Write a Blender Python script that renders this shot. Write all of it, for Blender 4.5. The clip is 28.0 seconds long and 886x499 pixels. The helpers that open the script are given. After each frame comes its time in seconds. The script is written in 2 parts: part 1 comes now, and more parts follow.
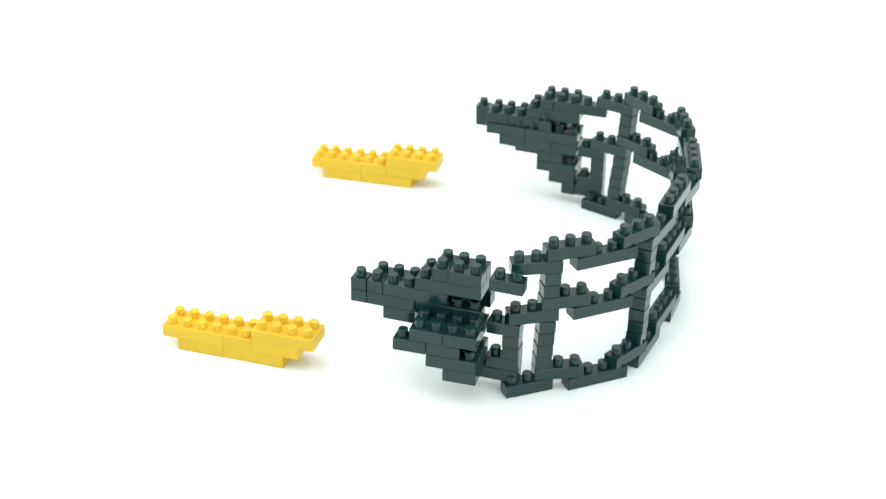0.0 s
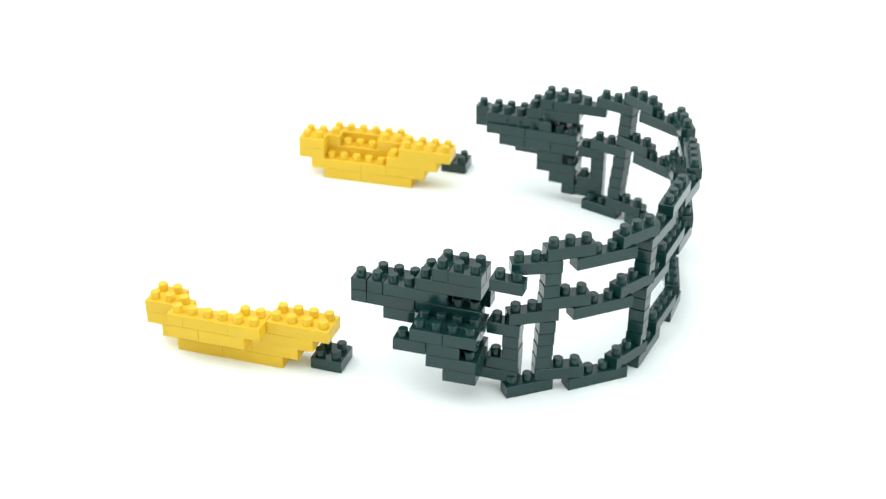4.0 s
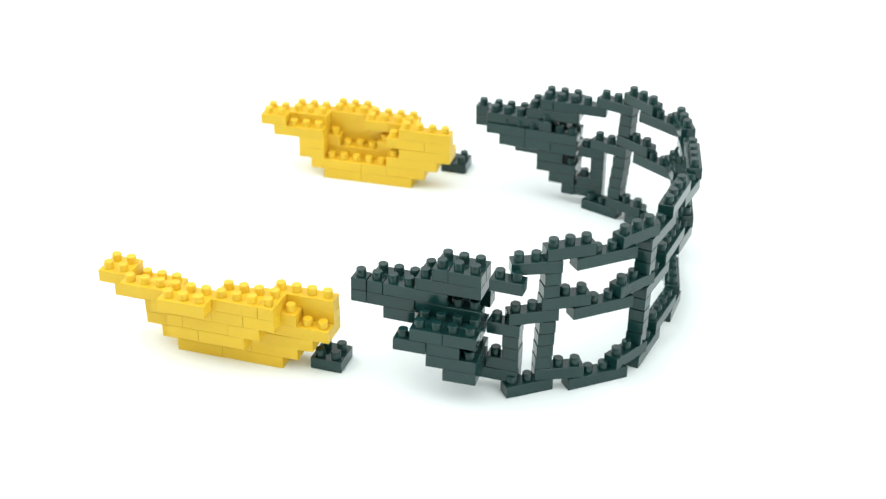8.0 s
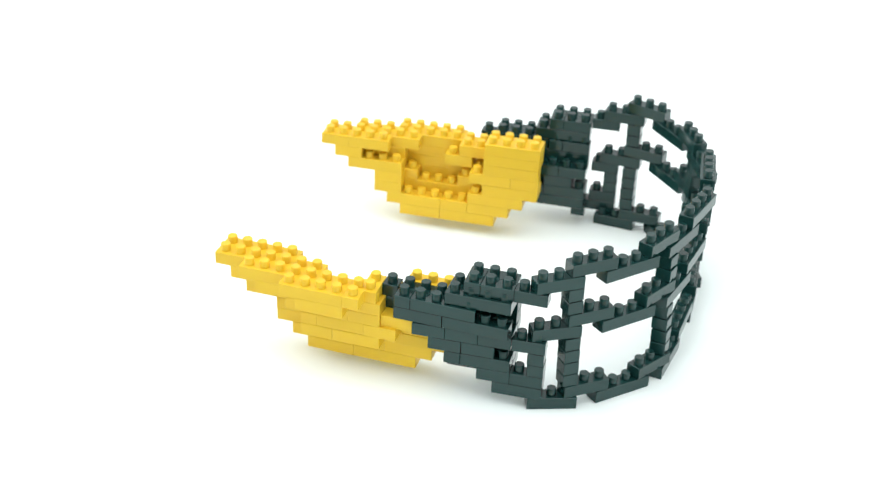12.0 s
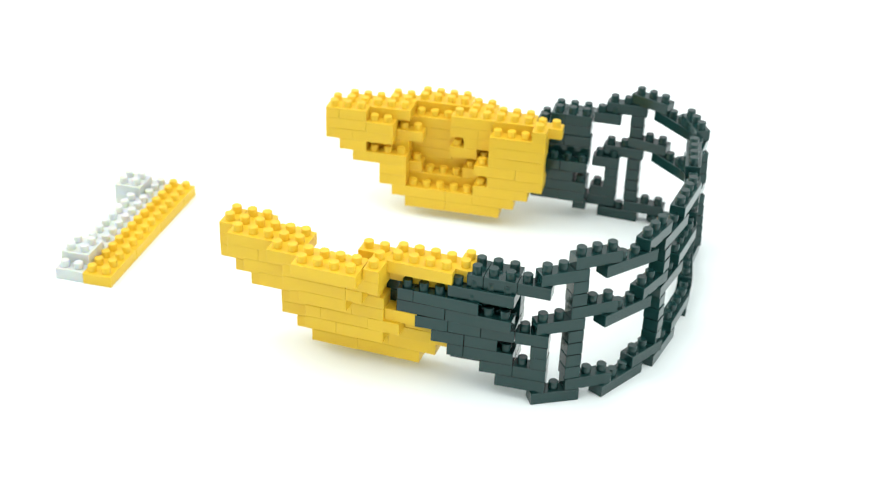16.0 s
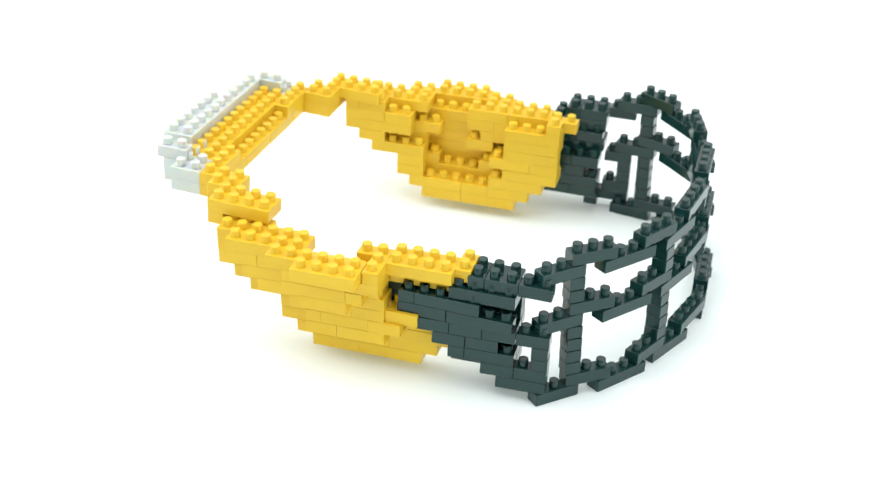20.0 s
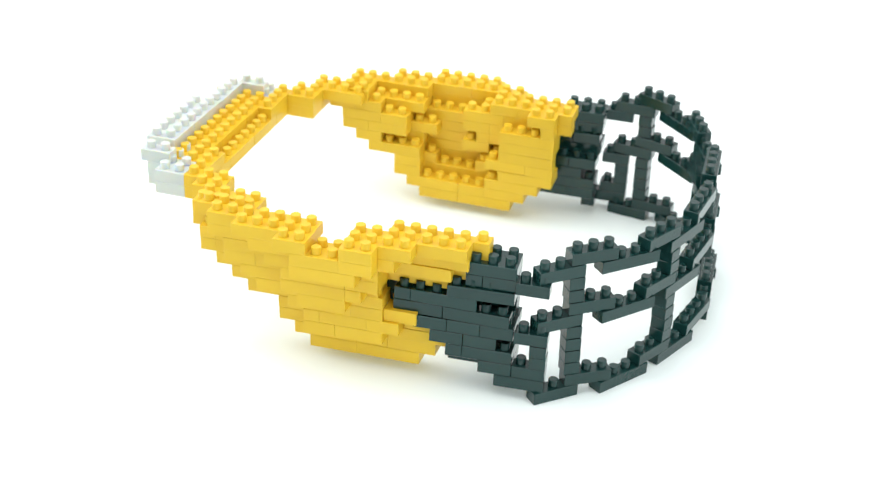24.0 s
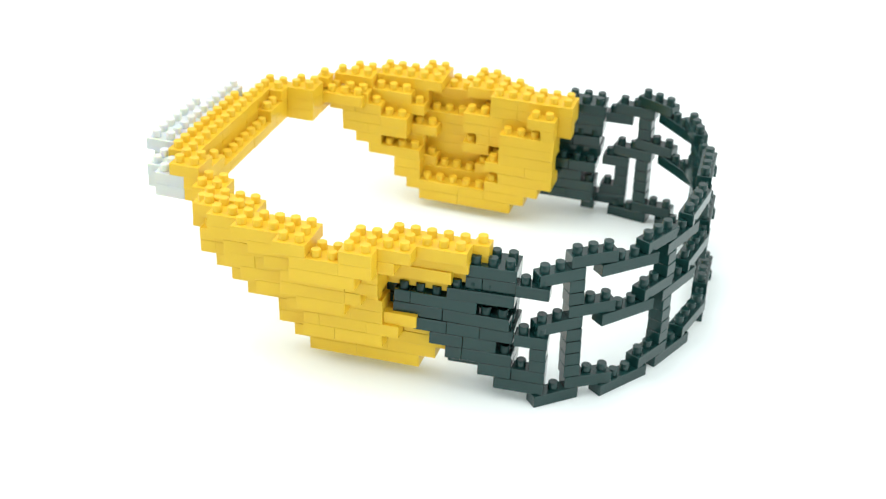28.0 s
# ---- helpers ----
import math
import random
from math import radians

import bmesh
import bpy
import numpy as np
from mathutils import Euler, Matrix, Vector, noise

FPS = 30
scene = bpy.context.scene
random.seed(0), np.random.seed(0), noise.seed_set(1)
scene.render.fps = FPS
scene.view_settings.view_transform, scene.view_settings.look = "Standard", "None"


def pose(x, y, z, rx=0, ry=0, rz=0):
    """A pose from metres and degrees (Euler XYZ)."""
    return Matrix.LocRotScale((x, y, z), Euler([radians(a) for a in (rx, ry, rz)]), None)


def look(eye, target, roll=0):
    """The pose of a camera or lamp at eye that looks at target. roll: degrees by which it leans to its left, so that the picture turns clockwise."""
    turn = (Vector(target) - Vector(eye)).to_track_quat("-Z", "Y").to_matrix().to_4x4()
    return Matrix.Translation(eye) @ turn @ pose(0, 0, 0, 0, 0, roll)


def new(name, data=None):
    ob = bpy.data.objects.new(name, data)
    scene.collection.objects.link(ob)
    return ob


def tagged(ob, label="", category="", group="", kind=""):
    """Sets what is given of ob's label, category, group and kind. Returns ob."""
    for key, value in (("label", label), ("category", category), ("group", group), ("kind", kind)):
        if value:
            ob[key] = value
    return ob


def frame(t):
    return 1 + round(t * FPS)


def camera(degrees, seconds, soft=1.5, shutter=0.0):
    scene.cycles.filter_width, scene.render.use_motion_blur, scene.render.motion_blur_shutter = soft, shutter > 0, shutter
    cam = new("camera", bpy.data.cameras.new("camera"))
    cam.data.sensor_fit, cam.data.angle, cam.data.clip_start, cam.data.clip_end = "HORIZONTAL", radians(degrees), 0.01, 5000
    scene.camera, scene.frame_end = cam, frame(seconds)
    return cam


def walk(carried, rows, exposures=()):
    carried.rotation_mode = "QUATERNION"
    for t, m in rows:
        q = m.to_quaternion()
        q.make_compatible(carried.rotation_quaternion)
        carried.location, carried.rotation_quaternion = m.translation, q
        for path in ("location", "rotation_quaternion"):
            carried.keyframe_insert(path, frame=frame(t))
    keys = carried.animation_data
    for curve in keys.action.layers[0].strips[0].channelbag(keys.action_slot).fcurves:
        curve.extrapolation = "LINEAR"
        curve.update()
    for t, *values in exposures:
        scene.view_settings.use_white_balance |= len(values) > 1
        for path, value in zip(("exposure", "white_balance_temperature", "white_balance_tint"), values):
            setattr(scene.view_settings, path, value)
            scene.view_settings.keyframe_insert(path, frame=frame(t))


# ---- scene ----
# One unit of the toy bricks is 4 mm from stud to stud; a layer is 3.17 mm high.
U = 0.004
H = 0.793 * U


def eye(x, y, z, tilt, turn, roll):
    """Camera pose from stud units and radians."""
    return (Matrix.Translation((x * U, y * U, z * U + H)) @ Matrix.Rotation(turn, 4, "Z")
            @ Matrix.Rotation(tilt, 4, "X") @ Matrix.Rotation(roll, 4, "Z"))


cam = camera(35.99, 28.0, soft=1.25)
cam.data.dof.use_dof = True
cam.data.dof.focus_distance, cam.data.dof.aperture_fstop = 0.308, 29
VIEW_A = eye(32.36, -63.68, 45.90, 1.0630, 0.356, 0.0130)
# Small nudges of the tripod head while the bricks are laid: time, turn and tilt in milliradians.
NUDGES = [(9.8, -1.45, 1.53), (11.5, -1.45, 1.53), (12, -2.5, 3.0), (12.5, -1.2, 1.2), (14.5, -0.95, 0.41), (15, 0, -1.12), (15.5, 0, -1.53),
          (16, 0, -2.49), (16.5, 0, -0.83), (17, -0.29, -1.4), (17.5, 0.29, -4.14), (18, 0, -1.66), (18.5, -0.29, -1.66), (19, -0.29, -1.12),
          (19.5, -0.70, -1.24), (20, 0.83, -1.24), (20.5, 0.12, 0.62), (21, 0, -0.54), (21.5, -0.41, -0.95), (23.5, 0.41, -1.12), (24, 0, -1.78),
          (24.5, 0.12, 0.70), (25, 0, -0.12), (25.5, 0, 0.12), (26, -0.12, -0.70), (26.5, 0, 0), (27, 0, 0), (27.5, 0, 0.83), (28, 0, 0)]
walk(cam, [(0, VIEW_A), (9.5, VIEW_A)] + [(t, eye(32.12, -63.27, 47.24, 1.0530 + b / 1000, 0.3569 + a / 1000, 0.0428)) for t, a, b in NUDGES])

# ---- light: a white light tent ----
world = bpy.data.worlds.new("tent_light")
scene.world = world
world.use_nodes = True
wn = world.node_tree.nodes
wn["Background"].inputs["Color"].default_value = (0.97, 1.0, 1.0, 1)
wn["Background"].inputs["Strength"].default_value = 1.50


def lamp(name, spot, target, w, h, power, tint=(1, 1, 1)):
    data = bpy.data.lights.new(name, "AREA")
    data.shape, data.size, data.size_y = "RECTANGLE", w, h
    data.energy, data.color = power, tint
    ob = new(name, data)
    ob.matrix_world = look(spot, target)
    return ob


# A large soft box over the back, one on the left, and the lit roof of the tent.
lamp("softbox_lamp", (-0.10, 0.62, 0.42), (0.03, 0.05, 0), 0.9, 0.35, 1.1)
lamp("softbox_lamp", (-0.50, 0.00, 0.45), (0.03, 0.05, 0), 0.5, 0.5, 1.0)
lamp("softbox_lamp", (0.02, 0.00, 0.85), (0.02, 0.05, 0), 1.0, 1.0, 2.3)


# ---- materials ----
def plastic(name, color, rough, gloss, vary, milk=0.0):
    m = bpy.data.materials.new(name)
    m.use_nodes = True
    n, l = m.node_tree.nodes, m.node_tree.links
    b = n["Principled BSDF"]
    info = n.new("ShaderNodeObjectInfo")
    hsv = n.new("ShaderNodeHueSaturation")
    hsv.inputs["Color"].default_value = (*color, 1)
    rng = n.new("ShaderNodeMapRange")
    rng.inputs["To Min"].default_value, rng.inputs["To Max"].default_value = 1 - vary, 1 + vary
    l.new(info.outputs["Random"], rng.inputs["Value"])
    l.new(rng.outputs["Result"], hsv.inputs["Value"])
    l.new(hsv.outputs["Color"], b.inputs["Base Color"])
    co = n.new("ShaderNodeTexCoord")
    no = n.new("ShaderNodeTexNoise")
    no.inputs["Scale"].default_value = 900
    no.inputs["Detail"].default_value = 3
    l.new(co.outputs["Object"], no.inputs["Vector"])
    rr = n.new("ShaderNodeMapRange")
    rr.inputs["To Min"].default_value, rr.inputs["To Max"].default_value = rough - 0.06, rough + 0.08
    l.new(no.outputs["Fac"], rr.inputs["Value"])
    l.new(rr.outputs["Result"], b.inputs["Roughness"])
    bump = n.new("ShaderNodeBump")
    bump.inputs["Strength"].default_value, bump.inputs["Distance"].default_value = 0.05, 0.0002
    l.new(no.outputs["Fac"], bump.inputs["Height"])
    l.new(bump.outputs["Normal"], b.inputs["Normal"])
    b.inputs["Specular IOR Level"].default_value = gloss
    b.inputs["Subsurface Weight"].default_value = milk
    b.inputs["Subsurface Radius"].default_value = (1.0, 0.75, 0.40)
    b.inputs["Subsurface Scale"].default_value = 0.0008
    return m


YELLOW = plastic("yellow_plastic", (0.785, 0.512, 0.031), 0.38, 0.35, 0.02, 0.12)
GREEN = plastic("dark_green_plastic", (0.0070, 0.037, 0.0345), 0.13, 0.5, 0.08)
MILKY = plastic("milky_plastic", (0.63, 0.665, 0.64), 0.36, 0.35, 0.02, 0.9)


def paper(name):
    m = bpy.data.materials.new(name)
    m.use_nodes = True
    n, l = m.node_tree.nodes, m.node_tree.links
    b = n["Principled BSDF"]
    co = n.new("ShaderNodeTexCoord")
    no = n.new("ShaderNodeTexNoise")
    no.inputs["Scale"].default_value = 30
    l.new(co.outputs["Object"], no.inputs["Vector"])
    r = n.new("ShaderNodeValToRGB")
    r.color_ramp.elements[0].color = (0.89, 0.965, 0.955, 1)
    r.color_ramp.elements[1].color = (0.91, 0.980, 0.970, 1)
    l.new(no.outputs["Fac"], r.inputs["Fac"])
    l.new(r.outputs["Color"], b.inputs["Base Color"])
    b.inputs["Roughness"].default_value = 0.55
    return m


PAPER = paper("white_paper")


# ---- meshes ----
def link_mesh(name, bm, mat):
    me = bpy.data.meshes.new(name)
    bm.to_mesh(me)
    bm.free()
    me.materials.append(mat)
    return me


def part(name, me, parent, label=""):
    ob = new(name, me)
    ob.parent = parent
    if label:
        ob["label"] = label
    return ob


MESHES = {}


def brick_mesh(w, d, mat, studs=True):
    """A brick w by d studs, its corner at the origin, with studs on top."""
    key = (w, d, mat.name, studs)
    if key in MESHES:
        return MESHES[key]
    bm = bmesh.new()
    g, gap, bev = (0.009, 0.018, 0.028) if mat is GREEN else (0.0015, 0.003, 0.014)
    bmesh.ops.create_cube(bm, size=1)
    for v in bm.verts:
        v.co = Vector(((v.co.x + 0.5) * (w - 2 * g) + g, (v.co.y + 0.5) * (d - 2 * g) + g, (v.co.z + 0.5) * (1 - gap) + gap / 2))
        v.co = Vector((v.co.x * U, v.co.y * U, v.co.z * H))
    bmesh.ops.bevel(bm, geom=bm.edges[:], offset=bev * U, segments=1, affect="EDGES")
    n, r, s = 16, 0.30 * U, 0.60 * H
    for i in range(w if studs else 0):
        for j in range(d):
            c = Vector(((i + 0.5) * U, (j + 0.5) * U, 0.985 * H))
            rings = []
            for rad, z in ((r, -0.02 * H), (r, s - 0.03 * U), (r - 0.03 * U, s)):
                rings.append([bm.verts.new(c + Vector((rad * math.cos(2 * math.pi * k / n), rad * math.sin(2 * math.pi * k / n), z))) for k in range(n)])
            for a, b in zip(rings, rings[1:]):
                for k in range(n):
                    f = bm.faces.new((a[k], a[(k + 1) % n], b[(k + 1) % n], b[k]))
                    f.smooth = True
            bm.faces.new(rings[-1])
    bmesh.ops.recalc_face_normals(bm, faces=bm.faces[:])
    me = link_mesh("brick", bm, mat)
    MESHES[key] = me
    return me


# ---- the setting: one white sheet that runs up behind ----
def sweep():
    bm = bmesh.new()
    prof = [(-1.2, 0.0)]
    for k in range(0, 13):
        a = k / 12 * math.pi / 2
        prof.append((0.62 + 0.25 * math.sin(a), 0.25 - 0.25 * math.cos(a)))
    prof.append((0.87, 1.1))
    rows = [[bm.verts.new((x, y, z)) for x in (-1.1, -0.5, 0, 0.5, 1.1)] for y, z in prof]
    for a, b in zip(rows, rows[1:]):
        for k in range(4):
            f = bm.faces.new((a[k], a[k + 1], b[k + 1], b[k]))
            f.smooth = True
    ret = bmesh.ops.extrude_face_region(bm, geom=bm.faces[:])
    for v in ret["geom"]:
        if isinstance(v, bmesh.types.BMVert):
            v.co.z -= 0.002
    bmesh.ops.recalc_face_normals(bm, faces=bm.faces[:])
    ob = new("ground", link_mesh("ground", bm, PAPER))
    tagged(ob, "seamless white paper sheet curving up behind the bricks", "backdrop", kind="structure")


sweep()


def room_wall():
    """The plain grey wall of the room, behind the camera."""
    m = bpy.data.materials.new("grey_wall_paint")
    m.use_nodes = True
    n, l = m.node_tree.nodes, m.node_tree.links
    b = n["Principled BSDF"]
    no = n.new("ShaderNodeTexNoise")
    no.inputs["Scale"].default_value = 6
    r = n.new("ShaderNodeValToRGB")
    r.color_ramp.elements[0].color = (0.30, 0.31, 0.31, 1)
    r.color_ramp.elements[1].color = (0.36, 0.37, 0.37, 1)
    l.new(no.outputs["Fac"], r.inputs["Fac"])
    l.new(r.outputs["Color"], b.inputs["Base Color"])
    b.inputs["Roughness"].default_value = 0.8
    bm = bmesh.new()
    bmesh.ops.create_cube(bm, size=1)
    for v in bm.verts:
        v.co = Vector((v.co.x * 2.2, v.co.y * 0.05 - 1.23, (v.co.z + 0.5) * 1.2 - 0.002))
    tagged(new("wall_front", link_mesh("wall_front", bm, m)), "plain grey painted wall of the room", "wall", kind="structure")


room_wall()

# ---- stages of the assembly ----
# Poses of the parts, in studs and radians, each with the time from which it holds.
NEAR = [(0, (-7.593, -3.018, 0, 0.063)), (8.27, (-1.11, -1.45, 0.24, 0.037)), (9.7, (0.009, 0.103, 1.05, 0.079, 0.024, 0.007)), (13.4, (0.121, 0.017, 1.05, 0.064, 0.009, 0.004)), (19.85, (0.239, -0.199, 1.05, 0.076, 0.022, -0.017)), (21.5, (0.26, -0.495, 1.05, 0.092, -0.028, -0.022))]
FAR = [(0, (-9.715, 24.271, 0, 0.110)), (8.27, (-1.25, 21.9, 1, 0.013)), (9.7, (-1.983, 20.561, 1.05, 0.145, -0.028, 0.002)), (13.4, (-1.952, 20.743, 1.05, 0.165)), (19.85, (-1.47, 22.939, 1.05, 0.108)), (21.5, (-1.534, 22.99, 1.05, 0.067, 0.045, -0.007))]
WING_LOW = [(0, (-1.46, -2.22, 1, 0.078)), (8.27, (-2.10, -1.85, 1, 0.078)), (9.7, (0.033, -0.382, 1, 0.131)), (21.5, (-0.037, -0.70, 1, 0.150, -0.06, 0))]
WING_TOP = [(0, (-1.780, -0.040, 1, 0.033)), (8.27, (-2.45, 0.45, 1, 0.033)), (9.7, (-0.135, 0.287, 1, 0.050)), (21.5, (-0.36, -0.28, 1, 0.107, -0.06, 0))]
WING_CAP = WING_TOP[:2] + [(9.7, (-0.098, 0.315, 1, 0.092)), (21.5, (-0.187, -0.19, 1, 0.152))]
WING_BROAD = WING_TOP[:2] + [(9.7, (-0.116, 0.29, 1, 0.071)), (21.5, (-0.187, -0.392, 1, 0.152))]
WING_MID = WING_TOP[:2] + WING_LOW[2:]
WING_ARM = [(0, (-1.33, -0.04, 1, 0.033)), (8.27, (-1.90, 0.45, 1, 0.033)), WING_CAP[2], (21.5, (-0.187, -0.392, 1, 0.152))]
WING_GATE = [(0, (-1.60, 0.50, 1, 0.033)), (8.27, (-2.25, 1.00, 1, 0.033)), (9.7, (0.033, -0.382, 1, 0.131)), (21.5, (-0.037, -0.579, 1, 0.150))]
WING_TIP = [(0, (-1.780, -1.040, 1, 0.033)), (8.27, (-2.45, -0.55, 1, 0.033)), (9.7, (-0.25, 0.25, 1, 0.050)), (21.5, (-0.36, -0.02, 1, 0.107))]
FAR_LOW = [(0, (-3.30, 25.93, 1, 0.01)), (8.27, (-2.83, 24.04, 1, 0.078)), (9.7, (-2.30, 22.90, 1, 0.134)), (13.4, (-2.40, 22.75, 1, 0.133)), (19.85, (-2.05, 24.50, 1, 0.104)), (21.5, (-2.04, 24.05, 1, 0.103))]
FAR_TOP = [(0, (-3.37, 25.80, 1, 0.056)), (8.27, (-2.67, 23.2, 1, 0.199)), (9.7, (-2.53, 23.90, 1, 0.152)), (13.4, (-2.63, 23.64, 1, 0.152)), (19.85, (-2.06, 25.72, 1, 0.119)), (21.5, (-2.04, 25.14, 1, 0.118))]
FAR_GATE = [(0, (-3.20, 25.05, 1, 0.01)), (8.27, (-2.70, 23.20, 1, 0.078)), (9.7, (-2.24, 23.66, 1, 0.137)), (13.4, (-2.34, 23.26, 1, 0.137)), (19.85, (-1.92, 25.11, 1, 0.109)), (21.5, (-1.91, 24.72, 1, 0.109))]
FAR_MID = FAR_LOW[:2] + FAR_TOP[2:]
FAR_ARM = [(t, (p[0], p[1] - (1 if t < 9 else 0), *p[2:])) for t, p in FAR_TOP]
FAR_TIP = [(t, (p[0] - 0.2, p[1] + 1, *p[2:])) for t, p in FAR_TOP[:2]] + FAR_TOP[2:]
# The front piece is also tipped a little once it hangs on the walls: tilt along it and across it.
FRONT = [(0, (-15.25, 1.04, 0, 0.127)), (16.6, (-14.6, 1.75, 0, 0.107)), (16.8, (-13.75, 2.42, 0, 0.088)), (19.85, (-8.333, 4.005, 9.45, 0.084, -0.021, 0.041)),
         (20.45, (-9.424, 4.049, 9.45, 0.080, -0.045, 0.007)), (21.5, (-9.0, 3.38, 9.38, 0.101, -0.030, 0.012))]


def mat_of(p):
    m = Matrix.Translation((p[0] * U, p[1] * U, p[2] * H)) @ Matrix.Rotation(p[3], 4, "Z")
    if len(p) > 4:
        m = m @ Matrix.Rotation(p[4], 4, "X") @ Matrix.Rotation(p[5], 4, "Y")
    return m


MOVES = []
shelf = [0]


def shelf_spot(w, d):
    """A free spot on the table, behind the camera's lower edge, where loose bricks wait."""
    k = shelf[0]
    shelf[0] += 1
    return Matrix.Translation(((-8 + 5.0 * (k % 16)) * U, (-30 - 3.2 * (k // 16)) * U, 0))


def play(w, d):
    """A brick never sits quite square: a fraction of a degree, a few hundredths of a millimetre."""
    g = random.gauss
    c = Matrix.Translation((w * U / 2, d * U / 2, 0))
    return (c @ Matrix.Translation((g(0, 0.010) * U, g(0, 0.010) * U, 0)) @ Matrix.Rotation(g(0, 0.003), 4, "Z")
            @ Matrix.Rotation(g(0, 0.0025), 4, "X") @ Matrix.Rotation(g(0, 0.0025), 4, "Y") @ c.inverted())


def add_brick(name, thing, stages, w, d, mat, *homes, studs=True):
    """A brick of a thing; stages move the thing, homes are the brick's poses in it (None: taken off), each with the time from which it holds."""
    ob = part(name, brick_mesh(w, d, mat, studs), thing)
    off = play(w, d)
    homes = [(t, m and m @ off) for t, m in homes]
    MOVES.append((ob, stages, homes, None if len(homes) == 1 and homes[0][0] <= 0 else shelf_spot(w, d)))
    return ob


THINGS = []


def thing(name, stages, label, category, group=""):
    ob = new(name)
    ob.empty_display_size = 0.01
    tagged(ob, label, category, group)
    THINGS.append((ob, stages))
    return ob


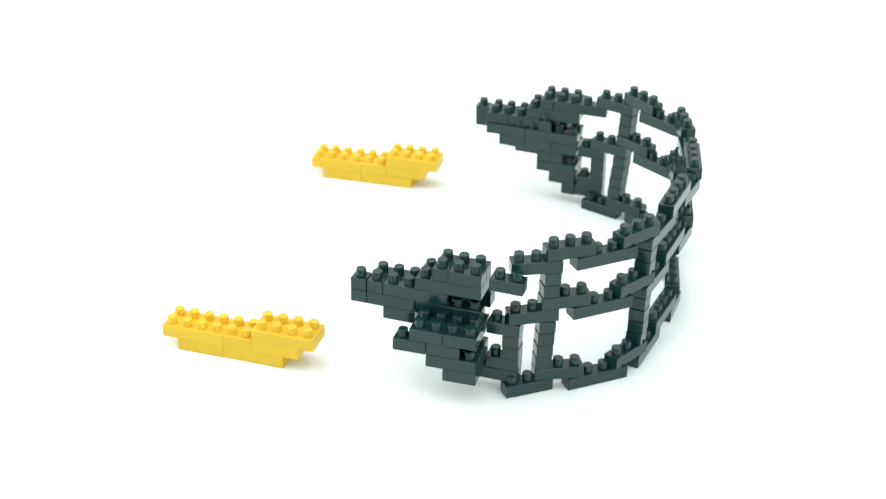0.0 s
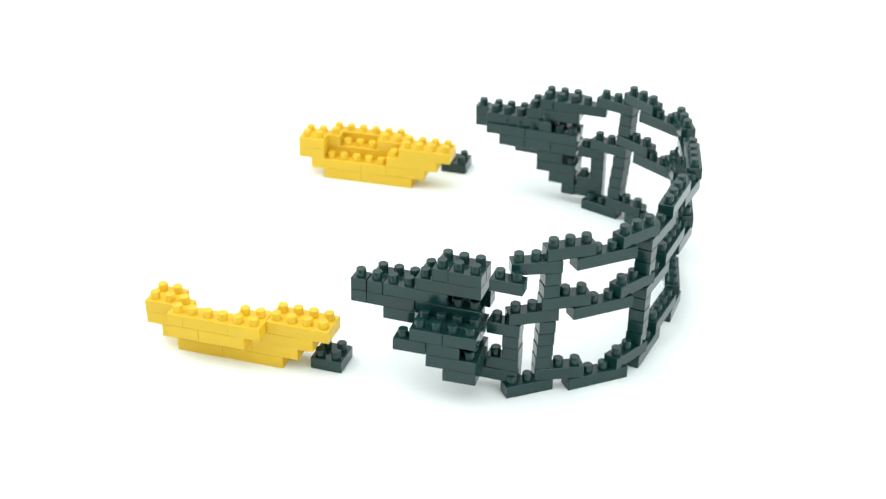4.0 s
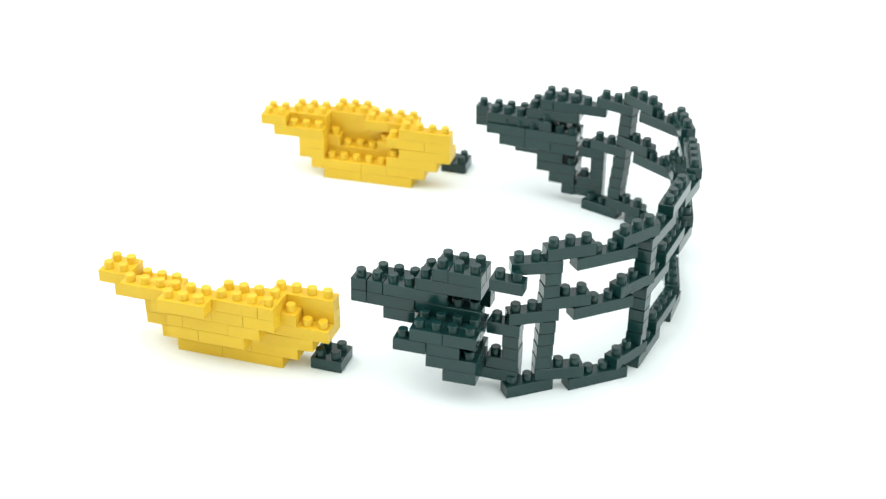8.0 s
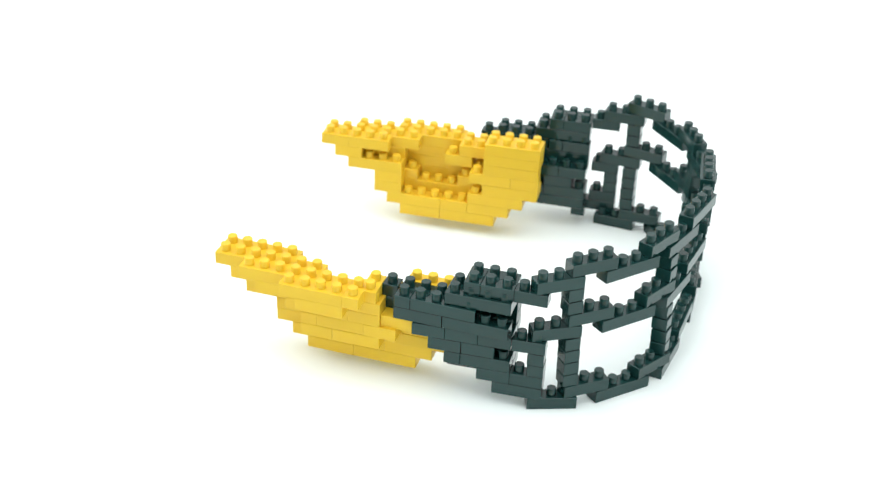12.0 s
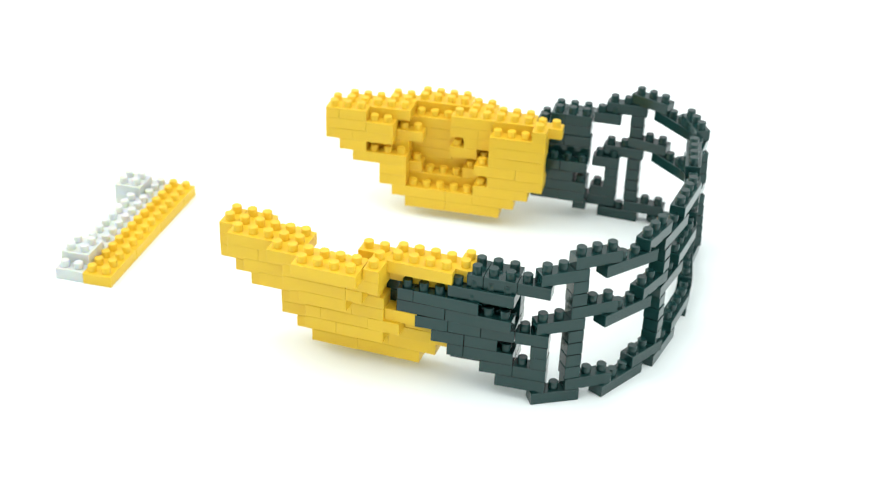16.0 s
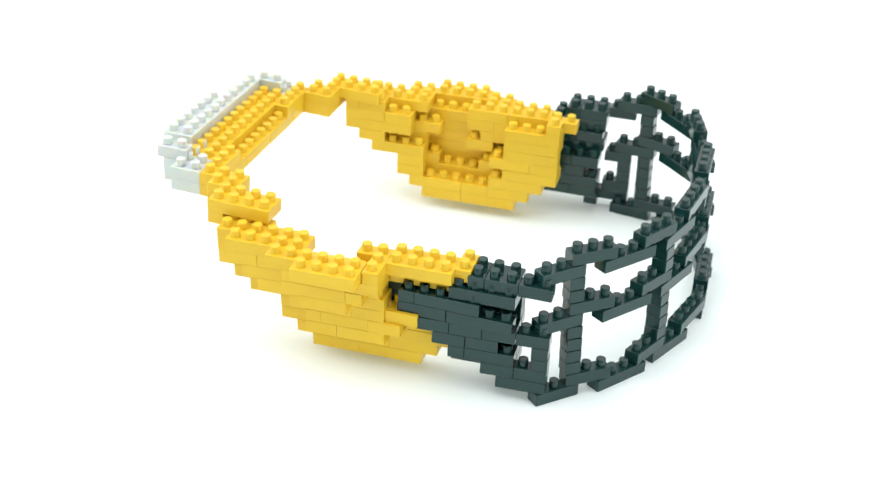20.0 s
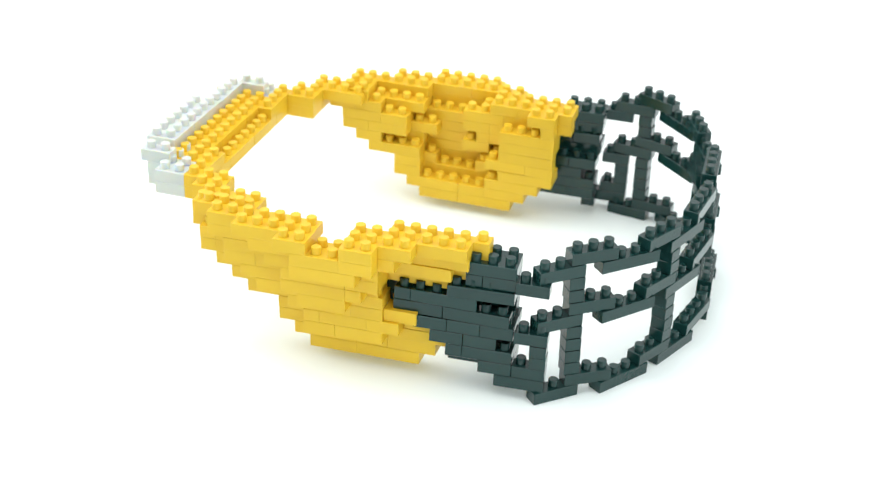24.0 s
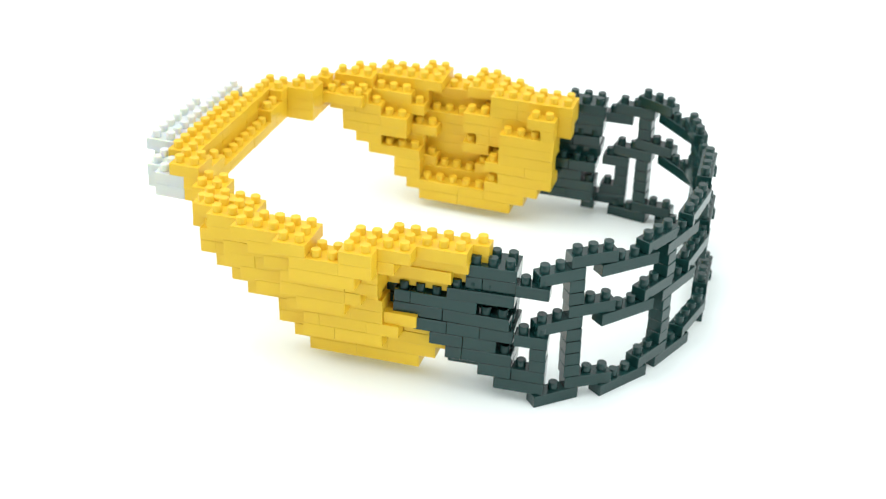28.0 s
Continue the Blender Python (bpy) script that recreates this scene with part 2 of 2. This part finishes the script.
# ---- yellow side walls ----
# layer, first and last stud along the wall, first and last row across it, time set in the near wall, in the far wall
SIDE = [
    (0, 0, 3, 0, 2, 0, 0), (0, 3, 7, 0, 2, 0, 0), (1, -1, 3, 0, 2, 0, 0), (1, 3, 5, 0, 2, 0, 0), (1, 5, 8, 0, 2, 0, 0), (2, 5, 9, 0, 2, 0, 0),
    (2, 0, 2, -1, 1, 0.85, 0.15), (2, 2, 5, -1, 1, 0.85, 0.15), (2, -2, 0, 0, 2, 0.95, 0.9),
    (3, 6, 10, 0, 2, 1.35, 1.35), (3, 4, 6, -1, 1, 1.75, 1.75), (3, 1, 4, -1, 0, 2.1, 2.15), (3, 0, 1, -1, 1, 2.5, 2.5), (3, -2, 0, 0, 2, 2.9, 2.9), 
    (4, -1, 3, -1, 0, 4.3, 4.1), (4, 3, 5, -1, 0, 4.6, -1), (4, 5, 7, -1, 0, 4.62, -1), (4, 3, 7, -1, 0, -1, 4.4), (4, 5, 8, 0, 2, 5.0, 4.8), (4, 8, 10, 1, 2, 5.3, 5.2), (4, -4, 0, 0, 2, 5.85, 5.85),
    (5, 6, 10, 1, 2, 6.25, 6.25), (5, 3, 5, -1, 1, 6.65, 6.6), (5, 0, 3, -2, 0, 7.05, 7.05), (5, -3, 0, -1, 0, 7.25, 7.45), (5, -5, -3, 0, 2, 7.85, 7.85), (5, -3, 0, 0, 1, -1, 7.5),
    (6, -1, 3, -2, 0, 10.75, 10.45), (6, 3, 4, -2, 0, 10.8, 10.5), (6, -4, -1, -1, 0, 10.95, 10.7), (6, -1, 1, 0, 1, 10.97, 10.75),
    (6, -6, -4, 0, 2, 11.4, 11.2), (6, -2, -1, 0, 2, 10.96, 11.0), (6, -4, -2, 0, 2, 11.3, 11.15), (6, 6, 10, 1, 2, 11.6, -1), (6, 6, 10, 0, 2, -1, 10.55),
    (7, 6, 9, 0, 2, 12.05, -1), (7, 9, 10, 1, 2, 12.06, -1), (7, 6, 10, 0, 2, -1, 12.0), (7, 3, 5, -2, 0, 12.05, 12.15), (7, 3, 5, 0, 1, 12.1, 12.2), (7, -1, 3, -2, 0, 12.25, 12.3), (7, 5, 6, -1, 1, -1, 12.8),
    (7, -3, -1, 0, 2, 13.0, 13.0), (7, -3, -1, -1, 0, 13.05, 13.05), (7, -6, -3, 0, 2, 13.2, 13.2), (7, -5, -3, -1, 0, 13.15, 13.15),
    (8, 0, 4, -3, -1, 13.5, 13.5), (8, 4, 5, -2, 0, 13.6, -1), (8, 3, 5, 0, 1, 13.7, -1), (8, 4, 6, -2, 0, -1, 13.6), (8, 3, 6, 0, 1, -1, 13.7), (8, -2, 0, -2, 0, 13.8, 13.8), (8, -2, 0, 0, 1, 13.85, 13.85), (8, 5, 9, -0.6, 1.4, 13.9, -1), (8, 6, 9, -1, 1, -1, 13.9),
    (8, -5, -2, -1, 1, 14.1, 14.1), (8, 9, 10, 0, 2, 14.3, -1), (8, 9, 11, 0, 1, -1, 14.3), (8, 9, 10, 1, 2, -1, 14.3), (9, 8, 10, 1, 2, -1, 22.1), (10, -8, -7, 1, 2, -1, 26.0), (8, -6, -5, 0, 2, 14.6, 14.6), (8, -7, -6, 0, 2, 20.45, 20.45), (7, -7, -6, 0, 2, 20.42, -1),
    (9, -6, -4, -1, 1, 20.35, 20.35), (9, -4, -3, -1, 0, 20.4, 20.4), (8, -5, -3, 1, 2, 14.15, 14.15), (9, -6, -4, 1, 2, 20.5, 20.5), (9, -3, 0, -2, 0, 20.6, 20.6), (9, 0, 3, -3, -1, 20.95, 20.95), (9, 3, 5, -3, -1, 21.15, 21.15), (9, 5, 6, -2, 0, 21.3, -1), (9, 5, 6, 0, 1, 21.9, -1), (9, 6, 8, -0.5, 1.5, 22.0, -1), (9, 8, 10, -0.5, 1.5, 22.1, -1), (9, 5, 7, -2, 0, -1, 21.1), (9, 5, 7, 0, 1, -1, 21.9), (9, 7, 10, -1, 1, -1, 22.1),
    (9, -4, -1, 0, 1, 22.2, 25.8),
    (10, 3, 5, -3, -1, 22.4, 26.93), (10, 3, 5, -1, 0, 22.5, 26.96), (10, 5, 7, -2, 0, 22.7, 27.2), (10, 5, 7, 0, 1, 22.75, 27.3), (10, 7, 10, -1, 1, 22.9, -1), (10, 7, 10, -1, 0, -1, 27.35), (10, 7, 10, 0, 1, -1, 27.65),
    (9, 10, 11, -1, 1, -1, 22.1), (9, 10, 11, 0.3, 1.3, 22.1, -1), (10, 10, 11, 0.3, 1.3, 22.95, -1), (10, 10, 11, -1, 1, -1, 27.65),
    (10, -1, 1, -3, -1, 23.0, 26.6), (10, -1, 1, -1, 0, 23.05, 26.65), (10, -4, -1, -2, 0, 22.8, 26.45), (10, -6, -4, -1, 1, 22.6, 26.25), (10, -7, -6, 0, 1, 22.55, 26.05),
]


def side_wall(name, stages, mirror, label):
    ob = thing(name, stages, label, "toy bricks", "yellow side walls")
    for k, i0, i1, j0, j1, ta, tb in SIDE:
        y = -j1 if mirror else j0
        if (tb if mirror else ta) < 0:
            continue
        tile = (k, i0, j0) == (4, 5, -1)     # one smooth brick, pushed in when the wall meets the cage
        homes = [(tb if mirror else ta, Matrix.Translation((i0 * U, y * U, k * H)))]
        if tile:
            homes.append((9.7, Matrix.Translation((i0 * U, (y + 0.2) * U, k * H))))
        add_brick("wall_brick", ob, stages, round(i1 - i0), round(j1 - j0), YELLOW, *homes, studs=not tile)
    return ob


near_wall = side_wall("brick_side_wall", NEAR, False, "curved wall of bright yellow plastic toy bricks, still being stacked")
far_wall = side_wall("brick_side_wall", FAR, True, "curved wall of bright yellow toy bricks with stepped inner side")

# Small bricks that are taken off when the walls are joined to the cage, and laid again higher up.
for wall, stages, t, spot_a, t_on, spot_b in (
        (near_wall, NEAR, 6.7, (5, -1, 5), 10.4, (3.75, -1, 6)), (near_wall, NEAR, 6.75, (6, -1, 5), 12.8, (5, 0, 7)),
        (far_wall, FAR, 6.62, (5, -1, 5), 10.3, (4, -1, 6)), (far_wall, FAR, 6.7, (6, -1, 5), 10.3, (5, -1, 6))):
    at = [Matrix.Translation((i * U, j * U, k * H)) for i, j, k in (spot_a, spot_b)]
    add_brick("wall_brick", wall, stages, 1, 2, YELLOW, (t, at[0]), (8.27, None), (t_on, at[1]))

# ---- dark green cage ----
CAGE = [(0, (0, 0, 0, 0))]
cage = thing("brick_cage", CAGE, "dark green cage of hinged plastic toy bricks standing on white paper", "toy bricks")
# layer, studs along, rows across, group of the wing that it moves with, time
WING = [
    (0, 12, 15, -1, 0, 2, 0), (1, 11, 13, -1, 0, 0, 0), (1, 13, 15, -1, 0, 2, 0), (2, 9, 10, -1, 0, 0, 9.6), (2, 10, 13, -1, 0, 0, 0), (2, 14, 15, -1, 0, 2, 0),
    (3, 8, 10, -1, 0, 0, 0), (3, 10, 12, -1, 0, 0, 0), (3, 14, 15, -1, 0, 2, 0), (4, 9, 11, -1, 1, 0, 0), (4, 11, 13, -1, 0, 0, 0), (4, 13, 15, -1, 0, 2, 0), (4, 7, 9, -1, 0, 6, 0),
    (5, 6, 9, -1, 0, 1, 0), (5, 9, 13, -1, 0, 1, 0), (6, 6, 7, -1, 0, 1, 0), (6, 5, 6, 0, 1, 3, 0), (5, 5, 6, 0, 1, 3, 0), (6, 7, 11, -1, 0, 1, 0), (6, 6, 10, 0, 1, 1, 0),
    (7, 9, 13, -1, 1, 7, 0), (8, 10, 11, -1, 1, 5, 0), (8, 11, 13, -1, 0, 5, 0), (8, 13, 15, -1, 0, 4, 0), (8, 11, 13, 0, 1, 5, 0), (9, 10, 13, -1, 1, 5, 22.9),
    (0, 12, 13, 0, 1, 0, 0), (1, 11, 13, 0, 1, 0, 0), (1, 9, 11, 0, 1, 0, 8.2), (2, 10, 13, 0, 1, 0, 0), (2, 9, 10, 0, 1, 0, 8.2), (3, 10, 12, 0, 1, 0, 0), (4, 11, 13, 0, 1, 0, 0),
]


def cage_brick(name, w, d, poses, t=0):
    """A brick of the cage whose own place changes with the stages."""
    ob = part(name, brick_mesh(w, d, GREEN), cage)
    off = play(w, d)
    CAGE_MOVES.append((ob, [(s, m @ off) for s, m in poses], t, shelf_spot(w, d) if t > 0 else None))


CAGE_MOVES = []


# a second row behind the near wing's end
WING_BACK = [(1, 11, 13, 1, 2, 0, 0), (2, 11, 13, 1, 2, 0, 0), (4, 11, 13, 1, 2, 0, 0), (5, 10, 13, 1, 2, 1, 0), (6, 11, 13, 1, 2, 1, 0)]
# a row that closes the gap over the far wing's lower half
FAR_BACK = [(4, 7, 9, 0, 1, 6, 0), (5, 6, 9, 0, 1, 6, 0), (5, 9, 13, 0, 1, 6, 0), (5, 10, 13, -1, 0, 0, 9.7), (6, 10, 11, -1, 0, 0, 0), (6, 11, 13, -1, 0, 0, 9.7)]


# Bricks that sit elsewhere until the cage is joined to the walls: layer, stud and row there.
SWAPS = {(False, 2, 9, -1): (1, 10, -1), (True, 1, 9, 0): (0, 10, -1), (True, 6, 10, -1): (6, 10, -1)}


def wing(mirror, *groups):
    for k, i0, i1, j0, j1, g, t in WING + (FAR_BACK if mirror else WING_BACK):
        if not mirror and (k, i0, j0) == (0, 12, 0):
            continue
        y = -j1 if mirror else j0
        home = Matrix.Translation((i0 * U, y * U, k * H))
        k1, a1, y1 = SWAPS.get((mirror, k, i0, j0), (k, i0, y))
        if mirror and (k, i0) == (0, 12) and g == 0:
            home = Matrix.Translation((12.1 * U, -0.5 * U, 0))
        first = Matrix.Translation((a1 * U, y1 * U, k1 * H))
        t = 27.85 if mirror and k == 9 else min(t, 8.2) if (k1, a1) != (k, i0) else t
        cage_brick("wing_brick", i1 - i0, j1 - j0, [(s, mat_of(p) @ (first if s < 9 else home)) for s, p in groups[g]], t)


wing(False, WING_LOW, WING_TOP, WING_GATE, WING_TIP, WING_ARM, WING_CAP, WING_MID, WING_BROAD)
wing(True, FAR_LOW, FAR_TOP, FAR_GATE, FAR_TIP, FAR_ARM, FAR_TOP, FAR_MID, FAR_TOP)

# The pins round which the links turn, from the near wing to the far one, at each stage.
# TOP holds for the uppermost links, LOW for those on the table; between them the posts lean.
TOP = [
    (0, [(12.98, 0.90), (14.71, 1.77), (16.24, 2.97), (18.03, 4.75), (19.10, 6.53), (19.52, 9.48), (19.70, 12.52), (19.99, 15.11), (19.21, 18.20), (18.35, 20.90), (17.36, 23.08), (15.33, 24.12), (13.48, 25.35), (11.47, 25.94)]),
    (8.27, [(12.23, 1.56), (14.04, 2.20), (15.77, 3.32), (17.72, 5.38), (19.04, 6.56), (19.74, 8.68), (20.07, 11.54), (20.18, 14.19), (19.49, 17.56), (18.70, 20.69), (17.90, 23.03), (15.62, 24.34), (13.61, 25.04), (11.80, 25.22)]),
    (9.7, [(14.34, 1.23), (15.81, 2.57), (17.41, 4.20), (19.12, 6.60), (19.86, 8.81), (20.45, 11.16), (20.94, 14.26), (20.50, 16.71), (19.89, 19.78), (18.80, 21.82), (17.54, 23.78), (15.19, 26.09), (13.34, 26.58), (11.75, 26.53)]),
    (13.4, [(14.33, 1.32), (15.92, 2.72), (17.38, 4.12), (18.81, 6.21), (19.30, 8.62), (19.64, 11.23), (19.78, 14.36), (19.26, 16.92), (18.55, 20.26), (18.48, 22.84), (17.37, 24.55), (15.18, 26.26), (13.22, 26.88), (11.53, 26.71)]),
    (19.85, [(14.16, 1.52), (15.45, 3.14), (16.95, 4.61), (18.52, 6.99), (19.38, 8.84), (19.88, 11.37), (20.09, 14.22), (19.81, 16.74), (19.48, 19.91), (18.26, 23.03), (17.50, 24.90), (15.38, 26.81), (13.74, 27.56), (12.14, 27.63)]),
    (20.45, [(14.27, 1.34), (15.33, 3.19), (16.77, 4.79), (18.10, 7.83), (18.99, 9.22), (19.32, 11.82), (19.56, 14.61), (19.33, 17.20), (19.05, 20.37), (18.01, 23.51), (17.39, 25.34), (15.40, 27.12), (13.70, 28.00), (12.15, 28.01)]),
    (21.5, [(14.09, 1.63), (15.54, 3.10), (17.08, 4.49), (18.89, 6.43), (19.84, 8.61), (20.55, 11.11), (20.76, 14.00), (20.44, 16.48), (20.06, 19.64), (18.63, 22.74), (17.67, 24.61), (15.38, 26.59), (13.77, 27.25), (12.14, 27.35)]),
    (26.2, [(14.09, 1.63), (15.54, 3.10), (17.08, 4.49), (18.81, 6.42), (19.63, 8.58), (20.26, 11.06), (20.45, 13.95), (20.13, 16.43), (19.77, 19.59), (18.43, 22.71), (17.57, 24.59), (15.38, 26.59), (13.77, 27.25), (12.14, 27.35)]),
]
LOW = [
    (0, [(13.16, 0.23), (14.44, 1.34), (16.22, 2.32), (18.28, 4.26), (19.03, 5.98), (19.34, 8.87), (19.65, 12.08), (19.66, 13.60), (18.84, 17.00), (17.93, 20.00), (16.90, 22.49), (14.83, 23.83), (12.98, 24.51), (10.97, 25.10)]),
    (8.27, [(12.31, 0.88), (13.97, 1.47), (15.79, 2.36), (18.06, 4.12), (18.80, 5.78), (19.41, 8.31), (19.99, 11.54), (19.82, 13.19), (19.19, 16.58), (18.46, 19.73), (17.72, 22.09), (15.49, 23.43), (13.47, 23.65), (11.66, 23.83)]),
    (9.7, [(14.58, 1.23), (16.15, 1.99), (17.78, 3.54), (19.57, 5.80), (20.42, 7.57), (20.57, 10.25), (20.55, 14.41), (20.33, 16.77), (19.89, 19.61), (18.98, 21.46), (17.89, 23.23), (15.72, 25.39), (13.60, 25.42), (12.01, 25.42)]),
    (13.4, [(14.57, 0.99), (16.06, 2.03), (17.74, 3.43), (18.88, 6.08), (19.62, 7.82), (19.92, 10.61), (20.12, 13.94), (19.82, 16.59), (19.09, 19.89), (19.02, 22.42), (17.88, 24.11), (15.68, 25.82), (13.60, 25.67), (11.91, 25.56)]),
    (19.85, [(14.53, 0.99), (15.89, 2.62), (17.44, 4.04), (18.91, 6.48), (19.62, 8.56), (20.49, 10.99), (21.06, 14.19), (20.78, 17.02), (20.40, 20.00), (19.13, 22.95), (18.31, 24.64), (16.15, 26.41), (14.19, 26.53), (12.60, 26.64)]),
    (20.45, [(14.58, 0.89), (15.84, 2.73), (17.17, 4.32), (18.70, 6.68), (19.32, 8.78), (20.29, 11.28), (20.89, 14.29), (20.72, 17.23), (20.27, 20.25), (19.07, 23.25), (18.30, 24.95), (16.14, 26.64), (14.26, 26.78), (12.70, 26.84)]),
    (21.5, [(14.51, 1.04), (15.92, 2.54), (17.63, 3.86), (19.14, 6.35), (20.04, 8.43), (20.92, 10.82), (21.47, 14.15), (21.13, 16.93), (20.78, 19.87), (19.37, 22.76), (18.42, 24.43), (16.15, 26.25), (14.16, 26.35), (12.53, 26.49)]),
    (26.2, [(14.51, 1.04), (15.92, 2.54), (17.63, 3.86), (19.06, 6.34), (19.84, 8.40), (20.64, 10.78), (21.17, 14.11), (20.83, 16.88), (20.49, 19.82), (19.17, 22.73), (18.32, 24.42), (16.16, 26.25), (14.16, 26.35), (12.54, 26.49)]),
]
SEGMENTS = [2, 2, 3, 2, 3, 3, 2, 3, 3, 2, 3, 2, 2]


def pins_at(stage, k):
    f = min(1, max(0, k / 10))
    return [Vector(a).lerp(Vector(b), f) for a, b in zip(LOW[stage][1], TOP[stage][1])]


def seg_pose(n, stage, k):
    pins = pins_at(stage, k)
    d = (pins[n + 1] - pins[n]).normalized()
    mid = (pins[n] + pins[n + 1]) / 2
    return (Matrix.Translation((mid.x * U, mid.y * U, (k + 1) * H)) @ Matrix.Rotation(math.atan2(d.y, d.x), 4, "Z")
            @ Matrix.Translation((-(SEGMENTS[n] + 1) / 2 * U, -0.5 * U, 0)))


for n, length in enumerate(SEGMENTS):
    for k in (-1, 5, 9) if n % 2 == 0 else (0, 6, 10):
        cage_brick("hinge_link", length + 1, 1, [(row[0], seg_pose(n, g, k)) for g, row in enumerate(TOP)])
for n in (1, 4, 9, 12):
    for k in (1, 2, 3, 4, 7, 8):
        poses = []
        for g, row in enumerate(TOP):
            pin = pins_at(g, k)[n]
            turn = seg_pose(n, g, k).to_quaternion().to_matrix().to_4x4()
            poses.append((row[0], Matrix.Translation((pin.x * U, pin.y * U, (k + 1) * H)) @ turn @ Matrix.Translation((-0.5 * U, -0.5 * U, 0))))
        cage_brick("post_brick", 1, 1, poses)


# ---- the front piece ----
# layer, along, outward, material, time
Y, M = YELLOW, MILKY
BROW = [
    (0, 0, 4, 0, 2, Y, 14.85), (0, 4, 8, 0, 2, Y, 14.85), (0, 8, 12, 0, 2, Y, 15.05), (0, 12, 14, 0, 2, Y, 15.05),
    (0, 0, 3, 2, 4, M, 15.25), (0, 11, 14, 2, 5, M, 15.25), (0, 3, 7, 2, 4, M, 15.85), (0, 7, 11, 2, 4, M, 15.8),
    (1, 1, 3, 2, 4, M, 15.5), (1, 11, 13, 3, 5, M, 15.65), (1, 3, 7, 3, 5, M, 16.05), (1, 7, 11, 3, 5, M, 16.05),
    (1, 9, 13, 1, 3, Y, 16.45), (1, 5, 9, 1, 3, Y, 16.65), (1, 1, 5, 1, 3, Y, 16.65),
    (2, 9, 13, 3, 4, M, 16.85), (2, 2, 5, 3, 5, M, 17.3), (2, 5, 9, 3, 5, M, 17.4),
    (0, -1, 0, 1, 3, M, 18.35), (1, -1, 1, 1, 3, M, 18.35), (1, 0, 1, 3, 4, M, 18.4), (0, 14, 15, 1, 3, M, 18.3), (1, 13, 15, 1, 3, M, 18.3), (2, 0, 1, 2.4, 4.4, M, 18.55), (2, 13, 14, 1.4, 3.4, M, 18.55),
    (0, -1, 0, 0, 1, Y, 18.75), (0, -2, 0, -1, 0, Y, 18.75), (0, 14, 15, 0, 1, Y, 18.75), (0, 14, 16, -1, 0, Y, 18.75),
    (1, -1, 3, 0, 1, Y, 18.95), (1, 11, 15, 0, 1, Y, 18.95),
    (0, -2, 0, -2, -1, Y, 19.15), (1, -2, 0, -2, 0, Y, 19.15), (0, 14, 16, -2, -1, Y, 19.15), (1, 14, 16, -2, 0, Y, 19.15),
    (0, -4, -2, -2, -1, Y, 19.35), (0, 16, 18, -2, -1, Y, 19.35), (1, -4, -2, -5, -1, Y, 19.65), (1, 16, 18, -5, -1, Y, 19.65),
    (2, -1, 1, 0, 2, Y, 25.1), (2, 1, 5, 1, 3, Y, 25.3), (2, 5, 9, 1, 3, Y, 25.3), (2, 9, 11, 1, 3, Y, 25.5), (2, 11, 15, 1, 2, Y, 25.5),
    (2, 13, 15, 0, 1, Y, 25.85), (2, 14, 16, -2, 0, Y, 25.95),
]
front = thing("brick_brow", FRONT, "yellow bar of toy bricks with a milky white stepped outer edge", "toy bricks")
for k, a0, a1, b0, b1, mat, t in BROW:
    a = a0
    while a < a1:
        w = min(4, a1 - a)
        homes = [(t, Matrix.Translation((-b1 * U, a * U, k * H)))]
        if (k, mat, t) == (2, M, 18.55):
            homes.append((25.1, None))   # the two loose end bricks make way for the yellow top row
        add_brick("bar_brick" if mat is Y else "milky_brick", front, FRONT, round(b1 - b0), w, mat, *homes)
        a += w


# ---- loose dark bricks that prop the side walls ----
def prop(x, y, turn, t0, t1):
    ob = new("toy_brick", brick_mesh(2, 2, GREEN))
    tagged(ob, "small dark green two by two toy brick propping a wall", "toy brick", "props")
    spot = shelf_spot(2, 2)
    home = mat_of((x, y, 0, turn))
    PROPS.append((ob, [(0, spot), (t0, home), (t1, spot)]))


PROPS = []
prop(0.9, -1.9, 0.06, 3.4, 8.27)
prop(-1.5, 26.7, 0.11, 3.4, 8.27)


def beat(t):
    return round(max(t, 0) * FPS) / FPS


def held(changes):
    """Rows for walk(): each pose is held until the next one, which follows within one frame."""
    rows = []
    for t, m in changes:
        if rows and t - 1 / FPS > rows[-1][0] + 0.001:
            rows.append((t - 1 / FPS, rows[-1][1]))
        rows.append((t, m))
    return rows + [(28, rows[-1][1])]


def at_time(changes, t):
    """What holds at t in a list of times and values (None before the first)."""
    return ([None] + [m for q, m in changes if beat(q) <= t + 0.001])[-1]


def motions():
    """Key every brick: it waits on the table, is set in its place, and is carried along with its piece."""
    for ob, stages, homes, spot in MOVES:
        if spot is None:
            ob.matrix_basis = homes[0][1]
            continue
        times = sorted({beat(q) for q, _ in stages} | {beat(q) for q, _ in homes})
        walk(ob, held([(s, at_time(homes, s) or mat_of(at_time(stages, s)).inverted() @ spot) for s in times]))
    for ob, poses, t, spot in CAGE_MOVES:
        times = sorted({beat(q) for q, _ in poses} | {beat(t)})
        walk(ob, held([(s, spot if s < beat(t) - 0.001 else at_time(poses, s)) for s in times]))
    for ob, stages in THINGS:
        walk(ob, held([(beat(s), mat_of(p)) for s, p in stages]))
    for ob, rows in PROPS:
        walk(ob, held([(beat(s), m) for s, m in rows]))


motions()
